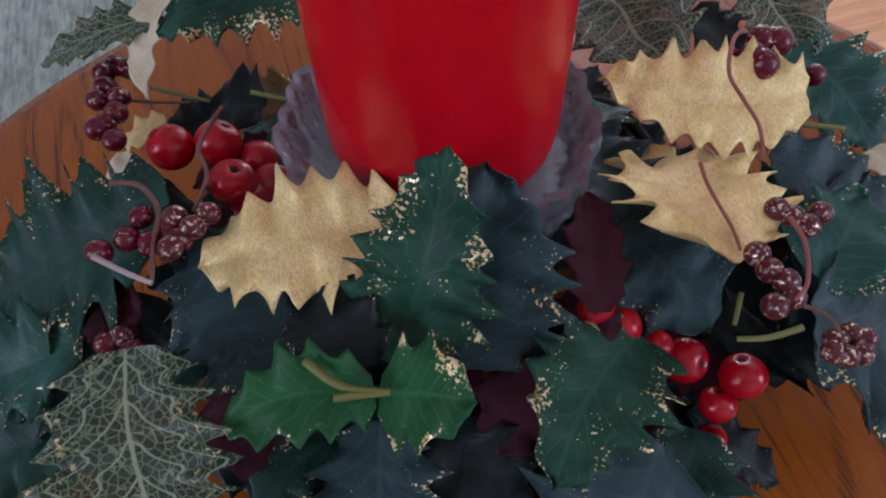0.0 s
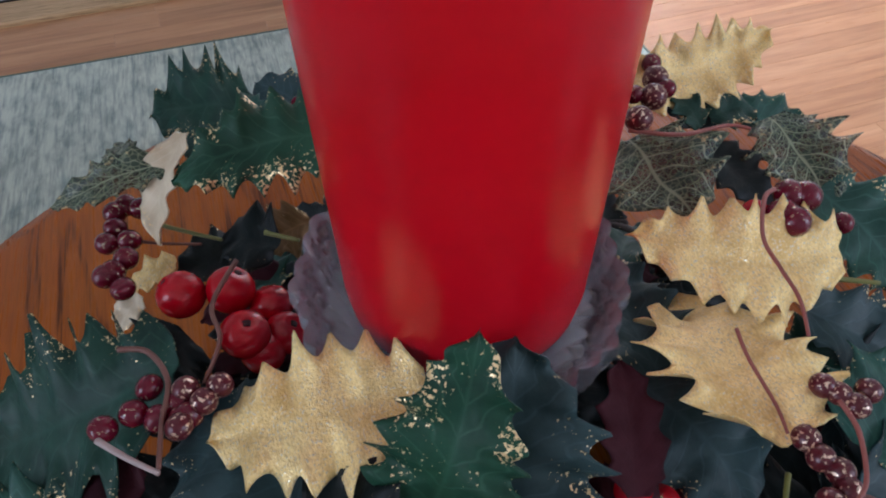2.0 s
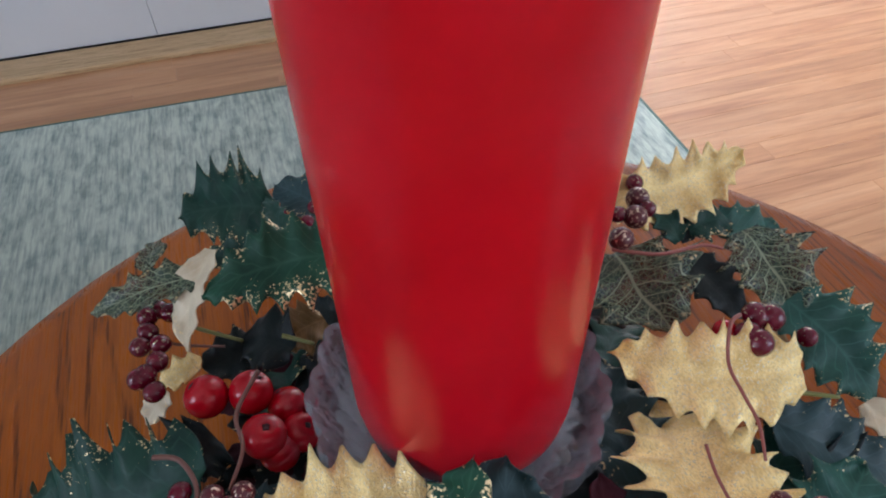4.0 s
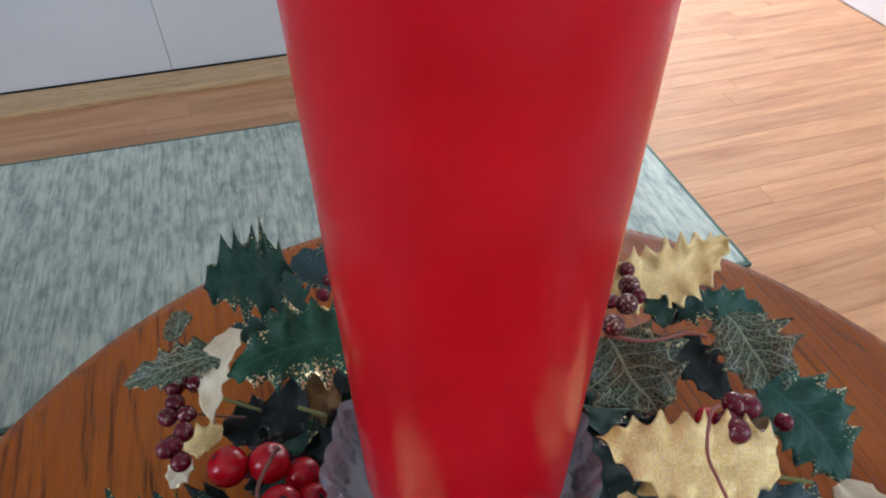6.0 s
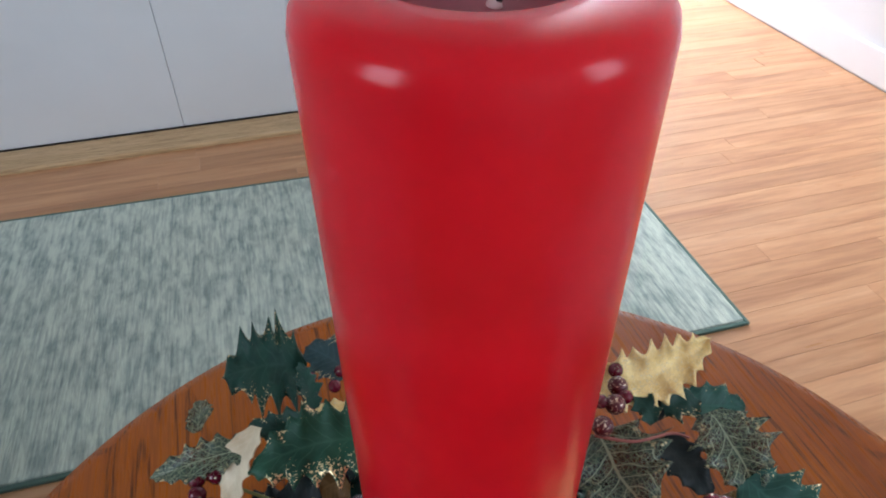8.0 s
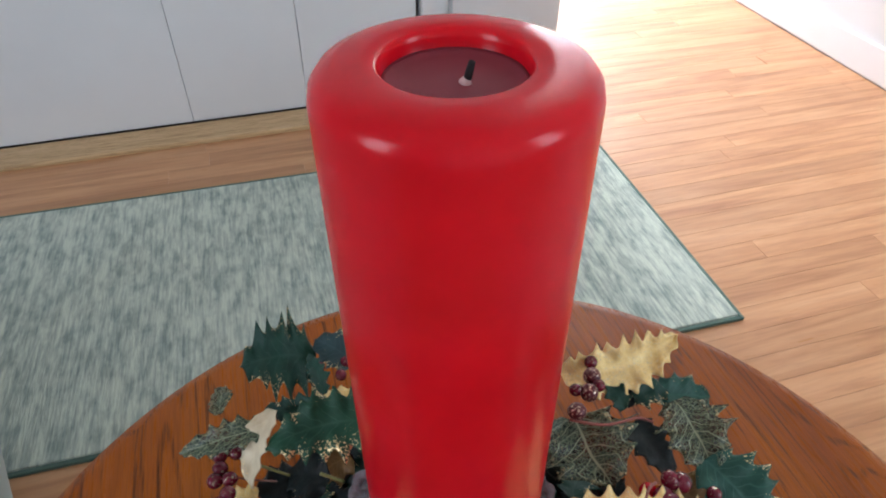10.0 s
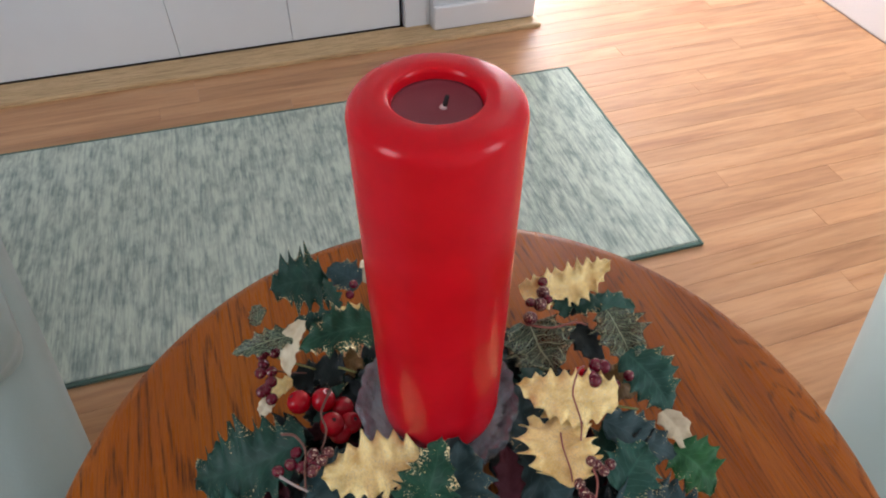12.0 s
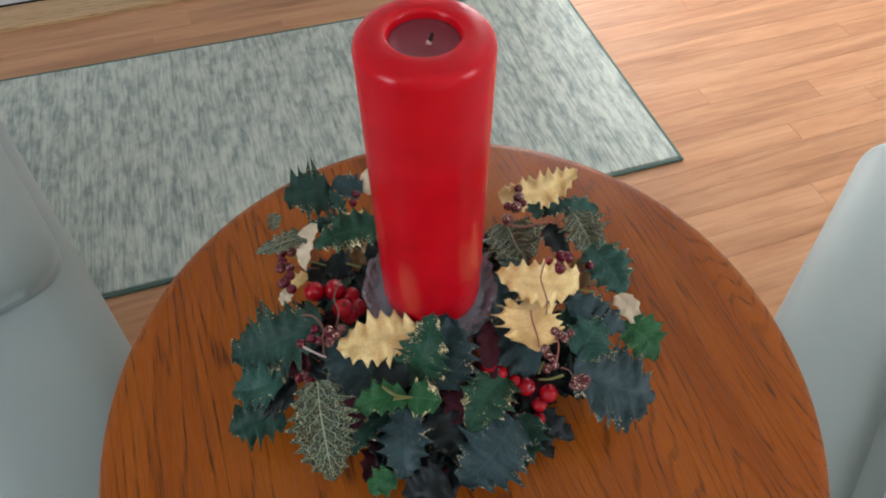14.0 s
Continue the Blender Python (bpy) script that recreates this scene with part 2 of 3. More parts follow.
GLASS = glass_material()
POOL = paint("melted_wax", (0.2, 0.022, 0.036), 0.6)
WICK, WICK_PALE = paint("charred_wick", (0.015, 0.012, 0.012), 0.9), paint("waxed_wick", (0.62, 0.42, 0.4), 0.6)
GREEN_EDGED = leaf_material("edged_leaf", (0.005, 0.038, 0.02), (0.014, 0.078, 0.04), 0.55, 0.34, 0.22)
LEAVES = {
    "green": (leaf_material("green_leaf", (0.004, 0.03, 0.021), (0.012, 0.062, 0.04), 0.55, 0.22, 0.18), "dark green holly leaf"),
    "edged": (GREEN_EDGED, "green holly leaf with flaked gold edge"),
    "blue": (leaf_material("blue_leaf", (0.012, 0.036, 0.038), (0.034, 0.072, 0.075), 0.52, 0.2, 0.18), "dusky blue-green holly leaf"),
    # near-black green: most copies stand for the shade inside the ring
    "dark": (leaf_material("shade_leaf", (0.003, 0.008, 0.008), (0.007, 0.016, 0.015), 0.5, 0.06, 0.1), "near-black green holly leaf, shade put into its colour"),
    "teal": (leaf_material("teal_leaf", (0.008, 0.05, 0.036), (0.026, 0.105, 0.075), 0.55, 0.2), "teal green holly leaf"),
    "bright": (leaf_material("bright_leaf", (0.006, 0.06, 0.018), (0.02, 0.125, 0.035), 0.55, 0.12), "bright green holly leaf"),
    "bright_edged": (leaf_material("bright_edged_leaf", (0.006, 0.06, 0.018), (0.02, 0.125, 0.035), 0.55, 0.4), "bright green leaf with gold edge"),
    "maroon": (leaf_material("maroon_leaf", (0.022, 0.001, 0.004), (0.046, 0.002, 0.008), 0.8, 0.0, 0.05), "dark maroon cloth leaf"),
    "bronze": (leaf_material("bronze_leaf", (0.13, 0.07, 0.02), (0.24, 0.14, 0.045), 0.45, 0.2), "bronze brown thin leaf"),
    "cream": (leaf_material("cream_leaf", (0.5, 0.42, 0.27), (0.72, 0.64, 0.45), 0.5, 0.25, 0.1), "cream pale gold leaf"),
    "gold": (gold_material(), "matte gold holly leaf"),
    "lace": (lace_material(), "gauzy skeleton leaf with pale veins"),
}
BERRIES = {
    "red": (berry_material("red_berry", (0.55, 0.002, 0.012), 0.22), "glossy red berry"),
    "wine": (berry_material("wine_berry", (0.15, 0.004, 0.02), 0.2, 0.0001), "small wine berry dusted with gold"),
    "frosted": (berry_material("frosted_berry", (0.12, 0.014, 0.022), 0.3, 0.4), "small berry crusted with gold glitter"),
}
CALYX = paint("calyx", (0.05, 0.01, 0.012), 0.8)
STEMS = {
    "brown": paint("brown_stem", (0.16, 0.07, 0.05), 0.55),
    "red": paint("red_stem", (0.28, 0.09, 0.07), 0.5),
    "grey": paint("grey_stem", (0.4, 0.33, 0.3), 0.5),
    "olive": paint("olive_stem", (0.16, 0.17, 0.04), 0.5),
    "dark": paint("dark_twig", (0.03, 0.02, 0.016), 0.8),
}

# ---- mesh helpers ----


def mesh_of(bm, name, material, smooth=True):
    me = bpy.data.meshes.new(name)
    bm.to_mesh(me)
    bm.free()
    me.materials.append(material)
    if smooth:
        for p in me.polygons:
            p.use_smooth = True
    return me


def part(name, bm, material, parent=None, label="", smooth=False):
    ob = new(name, mesh_of(bm, name, material, smooth))
    if parent is not None:
        ob.parent = parent
    if label:
        ob["label"] = label
    return ob


def box(x0, x1, y0, y1, z0, z1, bevel=0.0, segs=2):
    bm = bmesh.new()
    bmesh.ops.create_cube(bm, size=1)
    bmesh.ops.scale(bm, vec=(x1 - x0, y1 - y0, z1 - z0), verts=bm.verts)
    bmesh.ops.translate(bm, vec=((x0 + x1) / 2, (y0 + y1) / 2, (z0 + z1) / 2), verts=bm.verts)
    if bevel:
        bmesh.ops.bevel(bm, geom=list(bm.edges), offset=bevel, segments=segs, affect="EDGES", profile=0.5)
    return bm


def lathe(profile, steps=64, wobble=None):
    """A closed or open profile of (r, z) turned round the z axis."""
    bm = bmesh.new()
    rings = []
    for r, z in profile:
        if r < 1e-6:
            rings.append([bm.verts.new((0, 0, z))])
            continue
        ring = []
        for k in range(steps):
            a = 2 * math.pi * k / steps
            q = r * (wobble(a, r, z) if wobble else 1)
            ring.append(bm.verts.new((q * math.cos(a), q * math.sin(a), z)))
        rings.append(ring)
    for a, b in zip(rings, rings[1:]):
        for k in range(steps):
            j = (k + 1) % steps
            if len(a) == 1 and len(b) > 1:
                bm.faces.new((a[0], b[j], b[k]))
            elif len(b) == 1 and len(a) > 1:
                bm.faces.new((a[k], a[j], b[0]))
            elif len(a) > 1:
                bm.faces.new((a[k], a[j], b[j], b[k]))
    bmesh.ops.recalc_face_normals(bm, faces=bm.faces)
    return bm


def setting(name, bm, material, label, category, smooth=False):
    return tagged(part(name, bm, material, smooth=smooth), label, category, kind="structure")


# ---- the room ----
setting("floor", box(-2.3, 1.98, -2.6, 4.1, -0.1, -0.012), SUBFLOOR, "subfloor under light oak strip boards", "floor")
setting("ceiling", box(-2.3, 1.98, -2.6, 4.1, 2.4, 2.5), CEILING_PAINT, "plain white painted ceiling", "ceiling")
setting("wall_closet", box(0.484, 0.797, 1.515, 1.66, -0.012, 2.4), WALL_PAINT, "short pale wall end beside closet doors", "wall")
setting("wall_header", box(-2.2, 0.484, 1.53, 1.66, 2.07, 2.4), WALL_PAINT, "plain wall above white closet doors", "wall")
setting("wall_hallway", box(0.697, 0.797, 1.66, 4.0, -0.012, 2.4), WALL_PAINT, "plain pale wall of the hallway", "wall")


def wall_with_opening(name, x0, x1, y0, y1, hole, along, label):
    """A wall along x or y with one opening: start, end, sill and head."""
    root = tagged(new(name), label, "wall", kind="structure")
    a, b, z0, z1 = hole
    lo, hi = (x0, x1) if along == "x" else (y0, y1)
    for p, q, u, v in ((lo, a, -0.012, 2.4), (b, hi, -0.012, 2.4), (a, b, -0.012, z0), (a, b, z1, 2.4)):
        bm = box(p, q, y0, y1, u, v) if along == "x" else box(x0, x1, p, q, u, v)
        part("wall_panel", bm, WALL_PAINT, root)
    return root


setting("wall_back", box(-2.2, 1.782, -2.6, -2.5, -0.012, 2.4), WALL_PAINT, "plain pale grey painted wall", "wall")
wall_with_opening("wall_left", -2.3, -2.2, -2.5, 1.68, (-1.1, -0.2, 0.9, 2.1), "y", "plain pale wall with one window opening")
wall_with_opening("wall_right", 1.782, 1.98, -2.5, 4.0, (-1.9, -1.0, 0.9, 2.1), "y", "pale grey wall along the hallway floor")
wall_with_opening("wall_end", 0.797, 1.782, 4.0, 4.1, (0.9, 1.68, 0.3, 2.2), "x", "hallway end wall with bright window opening")

# closet doors: flat white panels hung edge to edge over a wood sill
CLOSET_Y = 1.562
for k, (a, b) in enumerate(((-2.2, -1.2), (-1.1988, -0.2361), (-0.2349, 0.0754), (0.0766, 0.395))):
    door = tagged(new("door_%d" % (k + 1)), "flat white painted closet door panel", "door", kind="structure")
    part("door_panel", box(a, b, CLOSET_Y, CLOSET_Y + 0.03, 0.012, 2.06, 0.0015), DOOR_PAINT, door)
# added near-black sheet: the shade seen through the door gaps
setting("door_shadow_gap", box(-2.2, 0.408, CLOSET_Y + 0.034, CLOSET_Y + 0.05, -0.01, 2.07), GAP_SHADE, "near-black sheet standing for shade behind the closet doors", "door gap")
setting("trim_closet", box(0.408, 0.484, 1.545, 1.64, 0.0, 2.07, 0.004), TRIM_PAINT, "white painted closet door casing", "trim")
setting("baseboard_closet", box(0.484, 0.803, 1.50, 1.517, 0.013, 0.085, 0.005), TRIM_PAINT, "white painted baseboard on short wall", "baseboard")
setting("baseboard_right", box(1.77, 1.784, -2.4, 3.9, 0.0, 0.103, 0.005), TRIM_PAINT, "white painted baseboard along the hallway wall", "baseboard")
setting("trim_sill", box(-2.2, 0.812, 1.458, 1.556, -0.012, 0.012, 0.005), STRIP_WOOD, "pale oak sill strip below closet doors", "threshold")

# ---- rug ----
rug = tagged(new("rug"), "grey-green woven runner rug lying on oak floor", "rug")
RL, RW = 2.0, 0.703
part("weave", box(-RL, -0.008, 0.009, RW - 0.008, 0.0, 0.009, 0.003), RUG, rug)
part("binding", box(-RL, -0.008, 0.0, 0.009, 0.0, 0.0075, 0.002), RUG_EDGE, rug, "dark green bound edge")
part("binding", box(-RL, -0.008, RW - 0.008, RW, 0.0, 0.0075, 0.002), RUG_EDGE, rug, "dark green bound edge")
part("binding", box(-0.008, 0.0, 0.0, RW, 0.0, 0.0075, 0.002), RUG_EDGE, rug, "dark green bound edge")
rug.matrix_world = pose(0.776, 0.523, 0.0, 0, 0, -1.2)

# ---- table ----
TOP = 0.5765
TX, TY, TR = 0.0202, -0.0599, 0.2781
table = tagged(new("side_table"), "round honey-stained oak side table between two chairs", "table")
table.location = (TX, TY, 0)
part("tabletop", lathe([(0, TOP), (TR - 0.012, TOP), (TR - 0.004, TOP - 0.002), (TR, TOP - 0.008), (TR, TOP - 0.014), (TR - 0.004, TOP - 0.021), (TR - 0.014, TOP - 0.024), (0, TOP - 0.024)], 160), TABLE_WOOD, table, smooth=True)
part("column", lathe([(0, 0.5525), (0.09, 0.5525), (0.085, 0.545), (0.04, 0.538), (0.032, 0.5), (0.045, 0.36), (0.03, 0.28), (0.05, 0.16), (0.055, 0.09), (0, 0.09)], 40), TABLE_WOOD, table, smooth=True)
for k in range(4):
    a = radians(45 + 90 * k)
    bm = box(0.03, 0.165, -0.02, 0.02, 0.0, 0.05, 0.01)
    for v in bm.verts:
        if v.co.x < 0.1:
            v.co.z += 0.09
    bmesh.ops.rotate(bm, verts=bm.verts, cent=(0, 0, 0), matrix=Matrix.Rotation(a, 3, "Z"))
    part("leg", bm, TABLE_WOOD, table)

# ---- candle and its glass ----
CB, CH, R = 0.649, 0.8725, 0.0345
CX, CY = 0.0075, -0.0075
candle = tagged(new("candle"), "thick red wax pillar candle with burnt hollow top", "candle")
candle.matrix_world = Matrix.Translation((0.0089, -0.0083, CB)) @ Vector((0, 0, 1)).rotation_difference(Vector((-0.0033, 0.0047, 0.2235))).to_matrix().to_4x4() @ Matrix.Translation((0, 0, -CB))
part("wax_body", lathe([(0, CB), (R - 0.012, CB), (R - 0.007, CB + 0.001), (R - 0.003, CB + 0.004), (R - 0.0008, CB + 0.009), (R, CB + 0.016), (R, CH - 0.0075), (R - 0.0007, CH - 0.0042), (R - 0.0026, CH - 0.0018), (R - 0.006, CH - 0.0006), (R - 0.011, CH - 0.0001), (R - 0.0157, CH - 0.0001), (R - 0.0165, CH - 0.0006), (R - 0.0169, CH - 0.0025), (R - 0.018, CH - 0.009), (R - 0.0205, CH - 0.0105), (0.006, CH - 0.0108), (0.003, CH - 0.0095), (0, CH - 0.0092)], 128, lambda a, r, z: 1 + 0.004 * math.sin(3 * a + z * 40) * (1 if z > CH - 0.03 else 0)), WAX, candle, smooth=True)
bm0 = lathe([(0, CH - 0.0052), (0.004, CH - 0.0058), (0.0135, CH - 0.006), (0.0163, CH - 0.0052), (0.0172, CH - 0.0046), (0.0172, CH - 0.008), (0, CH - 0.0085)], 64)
bm = lathe([(0, 0), (0.0009, 0), (0.001, 0.003), (0.0008, 0.006), (0, 0.0063)], 10)
bmesh.ops.transform(bm, matrix=pose(0.0022, -0.001, CH - 0.0062, 8, 12, 0), verts=bm.verts)
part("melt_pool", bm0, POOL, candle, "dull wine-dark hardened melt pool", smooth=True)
part("wick", bm, WICK, candle, "short charred black wick", smooth=True)
bm = lathe([(0, 0), (0.0017, 0), (0.0014, 0.0012), (0.0006, 0.002), (0, 0.0021)], 12)
bmesh.ops.transform(bm, matrix=pose(0.002, -0.0012, CH - 0.0062), verts=bm.verts)
part("wick_stub", bm, WICK_PALE, candle, "pale waxy foot of the wick", smooth=True)

holder = tagged(new("candle_holder"), "pressed clear glass candle holder with scalloped rim", "candle holder")
holder.location = (CX, CY, 0)


def scallop(a, r, z):
    """Slightly swirled flutes with sharp ridges, cut across by shallow rings, and a wavy rim."""
    k = max(0.0, min(1.0, (z - 0.587) / 0.03)) * max(0.0, min(1.0, (r - 0.03) / 0.008))
    flute = abs(math.sin(17 * a + 40 * z)) ** 0.7
    ring_cut = abs(math.sin(z * 520))
    return 1 + k * (0.045 * flute + 0.012 * ring_cut * flute + 0.022 * math.sin(13 * a + 1.0) - 0.035)


part("foot", lathe([(0, TOP + 0.0005), (0.030, TOP + 0.0005), (0.033, TOP + 0.004), (0.031, TOP + 0.010), (0.029, TOP + 0.012), (0, TOP + 0.012)], 60), GLASS, holder, smooth=True)
outline = [(0.029, TOP + 0.0122), (0.033, TOP + 0.030), (0.041, TOP + 0.052), (0.046, TOP + 0.070), (0.048, TOP + 0.082), (0.047, TOP + 0.0855), (0.0453, TOP + 0.084), (0.043, TOP + 0.078), (0.0395, TOP + 0.0718)]
fine = [(0, TOP + 0.0122)]
for (r0, z0), (r1, z1) in zip(outline, outline[1:]):
    for k in range(6):
        fine.append((r0 + (r1 - r0) * k / 6, z0 + (z1 - z0) * k / 6))
fine += [outline[-1], (0, TOP + 0.0718)]
part("bowl", lathe(fine, 272, scallop), GLASS, holder, smooth=False)

# ---- holly ring round the candle ----
ring = tagged(new("candle_ring"), "artificial holly candle ring with gold leaves and berries", "wreath")
rng = random.Random(4)


def tube(points, radius, sides=7):
    """A bent tube through points, smoothed, closed at its ends."""
    ps = [Vector(p) for p in points]
    path = []
    for i in range(len(ps) - 1):
        a, b, c, d = ps[max(i - 1, 0)], ps[i], ps[i + 1], ps[min(i + 2, len(ps) - 1)]
        for k in range(6):
            t = k / 6
            path.append(0.5 * (2 * b + (c - a) * t + (2 * a - 5 * b + 4 * c - d) * t * t + (3 * b - a - 3 * c + d) * t ** 3))
    path.append(ps[-1])
    bm, rings = bmesh.new(), []
    for i, p in enumerate(path):
        along = (path[min(i + 1, len(path) - 1)] - path[max(i - 1, 0)]).normalized()
        side = along.cross((0.1, 0.2, 1)).normalized()
        up = side.cross(along)
        q = radius * (1.15 - 0.35 * i / len(path))
        rings.append([bm.verts.new(p + q * (math.cos(2 * math.pi * k / sides) * side + math.sin(2 * math.pi * k / sides) * up)) for k in range(sides)])
    for a, b in zip(rings, rings[1:]):
        for k in range(sides):
            bm.faces.new((a[k], a[(k + 1) % sides], b[(k + 1) % sides], b[k]))
    bm.faces.new(rings[0])
    bm.faces.new(rings[-1])
    bmesh.ops.recalc_face_normals(bm, faces=bm.faces)
    return bm


def stem(kind, radius, *points):
    part("stem", tube(points, 0.56 * radius), STEMS[kind], ring, smooth=True)


def leaf_outline(u, spines, sharp):
    """Half-width of a holly leaf at u along it, 0 to 1: a bellied blade with uneven spines at the places given."""
    belly = math.sin(math.pi * min(1, (0.06 + 0.94 * u)) ** 0.85) ** 0.72
    k = 0
    while k < len(spines) - 2 and u > spines[k + 1][0]:
        k += 1
    (a, ha), (b, hb) = spines[k], spines[k + 1]
    f = min(1.0, max(0.0, (u - a) / max(b - a, 1e-4)))
    rise = max(ha * (1 - f / 0.42) ** 2 if f < 0.42 else 0.0, hb * ((f - 0.35) / 0.65) ** 1.7 if f > 0.35 else 0.0)
    return max(0.0, belly * (1 - sharp + sharp * rise)) * (1 - max(0, u - 0.94) / 0.06)


def leaf_spines(length):
    n = max(3, round(length / 0.0078))
    out = [(-0.08, 0.3)]
    for k in range(n):
        out.append(((k + 0.6 + rng.uniform(-0.22, 0.22)) / n, rng.uniform(0.65, 1.25)))
    return out + [(1.06, 0.5)]


def leaf(kind, base, tip, width, roll=0, fold=0.25, owner=None, name="leaf"):
    b, t = Vector(base), Vector(tip)
    along = t - b
    length = along.length
    along.normalize()
    up = Vector((-0.12, -0.3, 1.0))
    side = along.cross(up).normalized()
    up = side.cross(along).normalized()
    turn = Matrix.Rotation(radians(roll), 3, along)
    side, up = turn @ side, turn @ up
    seed = rng.random() * 100
    right, left = leaf_spines(length), leaf_spines(length)
    count = len(right)
    sharp = rng.uniform(0.3, 0.4) + {"gold": 0.02, "green": 0.08, "cream": -0.08}.get(kind, 0.0)
    nu, nv, thick = 72, 5, 0.00045
    bm = bmesh.new()
    uvs = bm.loops.layers.uv.new("UVMap")
    bow = rng.uniform(0.05, 0.16) * length
    sway = rng.uniform(-0.1, 0.1) * length
    top, low, where = [], [], {}
    for i in range(nu + 1):
        u = i / nu
        rows = ([], [])
        for j in range(-nv, nv + 1):
            v = j / nv
            half = 0.5 * width * leaf_outline(u, right if j > 0 else left, sharp) + 0.0004
            wave = 0.045 * width * abs(v) ** 1.6 * math.sin(math.pi * count * u + seed + (2 if j > 0 else 0))
            h = bow * 4 * u * (1 - u) * 0.5 + fold * abs(v) * half - 0.25 * fold * half * v * v + wave + 0.06 * width * noise.noise((u * 3 + seed, v * 1.5, seed)) - 0.03 * length * u * u
            p = b + along * (length * u) + side * (v * half + sway * math.sin(math.pi * u)) + up * h
            for k, row in enumerate(rows):
                vert = bm.verts.new(p - up * (thick * k))
                where[vert] = (u, 0.5 + 0.5 * v)
                row.append(vert)
        top.append(rows[0])
        low.append(rows[1])
    for i in range(nu):
        for j in range(2 * nv):
            bm.faces.new((top[i][j], top[i][j + 1], top[i + 1][j + 1], top[i + 1][j]))
            bm.faces.new((low[i][j], low[i + 1][j], low[i + 1][j + 1], low[i][j + 1]))
        bm.faces.new((top[i][0], top[i + 1][0], low[i + 1][0], low[i][0]))
        bm.faces.new((top[i][-1], low[i][-1], low[i + 1][-1], top[i + 1][-1]))
    for face in bm.faces:
        for loop in face.loops:
            loop[uvs].uv = where[loop.vert]
    ob = part(name, bm, LEAVES[kind][0], owner or ring, LEAVES[kind][1], smooth=True)
    return ob


def berry_mesh(radius, kind):
    prof = [(0, 1.0)] if kind != "red" else [(0, 0.78), (0.12, 0.82), (0.26, 0.95)]
    for k in range(1 if kind != "red" else 2, 9):
        a = math.pi * (0.5 - k / 9)
        prof.append((math.cos(a), math.sin(a)))
    prof.append((0, -1))
    return lathe([(r * radius, z * radius) for r, z in prof], 20)


def berry(kind, place, radius):
    bm = berry_mesh(radius, kind)
    tilt = Euler((radians(rng.uniform(15, 55)), radians(rng.uniform(-25, 25)), rng.uniform(0, 6)))
    m = Matrix.LocRotScale(Vector(place), tilt, (1, 1, rng.uniform(0.88, 1.0)))
    bmesh.ops.transform(bm, matrix=m, verts=bm.verts)
    ob = part("berry", bm, BERRIES[kind][0], ring, BERRIES[kind][1], smooth=True)
    if kind == "red" and radius > 0.005:
        bm = lathe([(0, 0.9), (0.1, 0.93), (0.17, 0.88), (0.14, 0.8), (0, 0.78)], 9, lambda a, r, z: 1 + 0.3 * math.sin(5 * a))
        bmesh.ops.scale(bm, vec=(radius,) * 3, verts=bm.verts)
        bmesh.ops.transform(bm, matrix=m, verts=bm.verts)
        part("calyx", bm, CALYX, ob, "dark dried berry eye", smooth=True)


# dark wired twigs that carry the leaves
for k in range(26):
    a0, r0 = rng.uniform(0, 6.28), rng.uniform(0.052, 0.088)
    pts = []
    for i in range(6):
        a = a0 + i * 0.28
        q = r0 + rng.uniform(-0.008, 0.008)
        pts.append((0.012 + q * math.cos(a), -0.010 + q * 1.1 * math.sin(a), TOP + rng.uniform(0.006, 0.03)))
    part("twig", tube(pts, rng.uniform(0.0014, 0.0026), 6), STEMS["dark"], ring, smooth=True)
# filler leaves below the top layer, mostly near-black to stand for shade
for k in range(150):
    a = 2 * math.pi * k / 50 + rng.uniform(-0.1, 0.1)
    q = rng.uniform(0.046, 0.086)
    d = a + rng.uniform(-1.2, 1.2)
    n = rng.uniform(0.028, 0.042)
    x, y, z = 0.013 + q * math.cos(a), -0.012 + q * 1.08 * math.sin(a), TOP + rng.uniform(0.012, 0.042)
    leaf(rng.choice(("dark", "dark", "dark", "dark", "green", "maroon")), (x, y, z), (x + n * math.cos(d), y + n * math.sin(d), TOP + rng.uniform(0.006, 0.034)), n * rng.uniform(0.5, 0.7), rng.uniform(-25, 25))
# lowest leaves, near-black for shade, close to the wood, densest where ring is thick
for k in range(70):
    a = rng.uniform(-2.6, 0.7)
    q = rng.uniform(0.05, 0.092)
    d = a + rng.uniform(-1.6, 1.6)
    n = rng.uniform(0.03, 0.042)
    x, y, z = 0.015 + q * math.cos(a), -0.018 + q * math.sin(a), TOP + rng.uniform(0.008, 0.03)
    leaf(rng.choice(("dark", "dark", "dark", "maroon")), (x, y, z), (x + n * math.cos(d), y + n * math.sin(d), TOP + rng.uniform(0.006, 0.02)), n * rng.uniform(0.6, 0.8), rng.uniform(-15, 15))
# leaves, berries and stems of the top layer, from the back round to the front
leaf("green", (-0.036, 0.125, 0.630), (-0.078, 0.119, 0.643), 0.062, -14, 0.20)
leaf("blue", (-0.015, 0.111, 0.635), (-0.035, 0.129, 0.642), 0.030, 0, 0.25)
leaf("cream", (-0.006, 0.113, 0.630), (-0.004, 0.127, 0.648), 0.014, 0, 0.25)
leaf("gold", (-0.018, 0.081, 0.645), (-0.036, 0.085, 0.645), 0.012, 0, 0.25)
leaf("green", (-0.036, 0.078, 0.655), (-0.040, 0.113, 0.650), 0.012, 0, 0.25)
leaf("edged", (-0.012, 0.038, 0.678), (-0.066, 0.041, 0.674), 0.038, -8, 0.20)
leaf("green", (-0.035, 0.060, 0.672), (-0.066, 0.072, 0.662), 0.018, -20, 0.25)
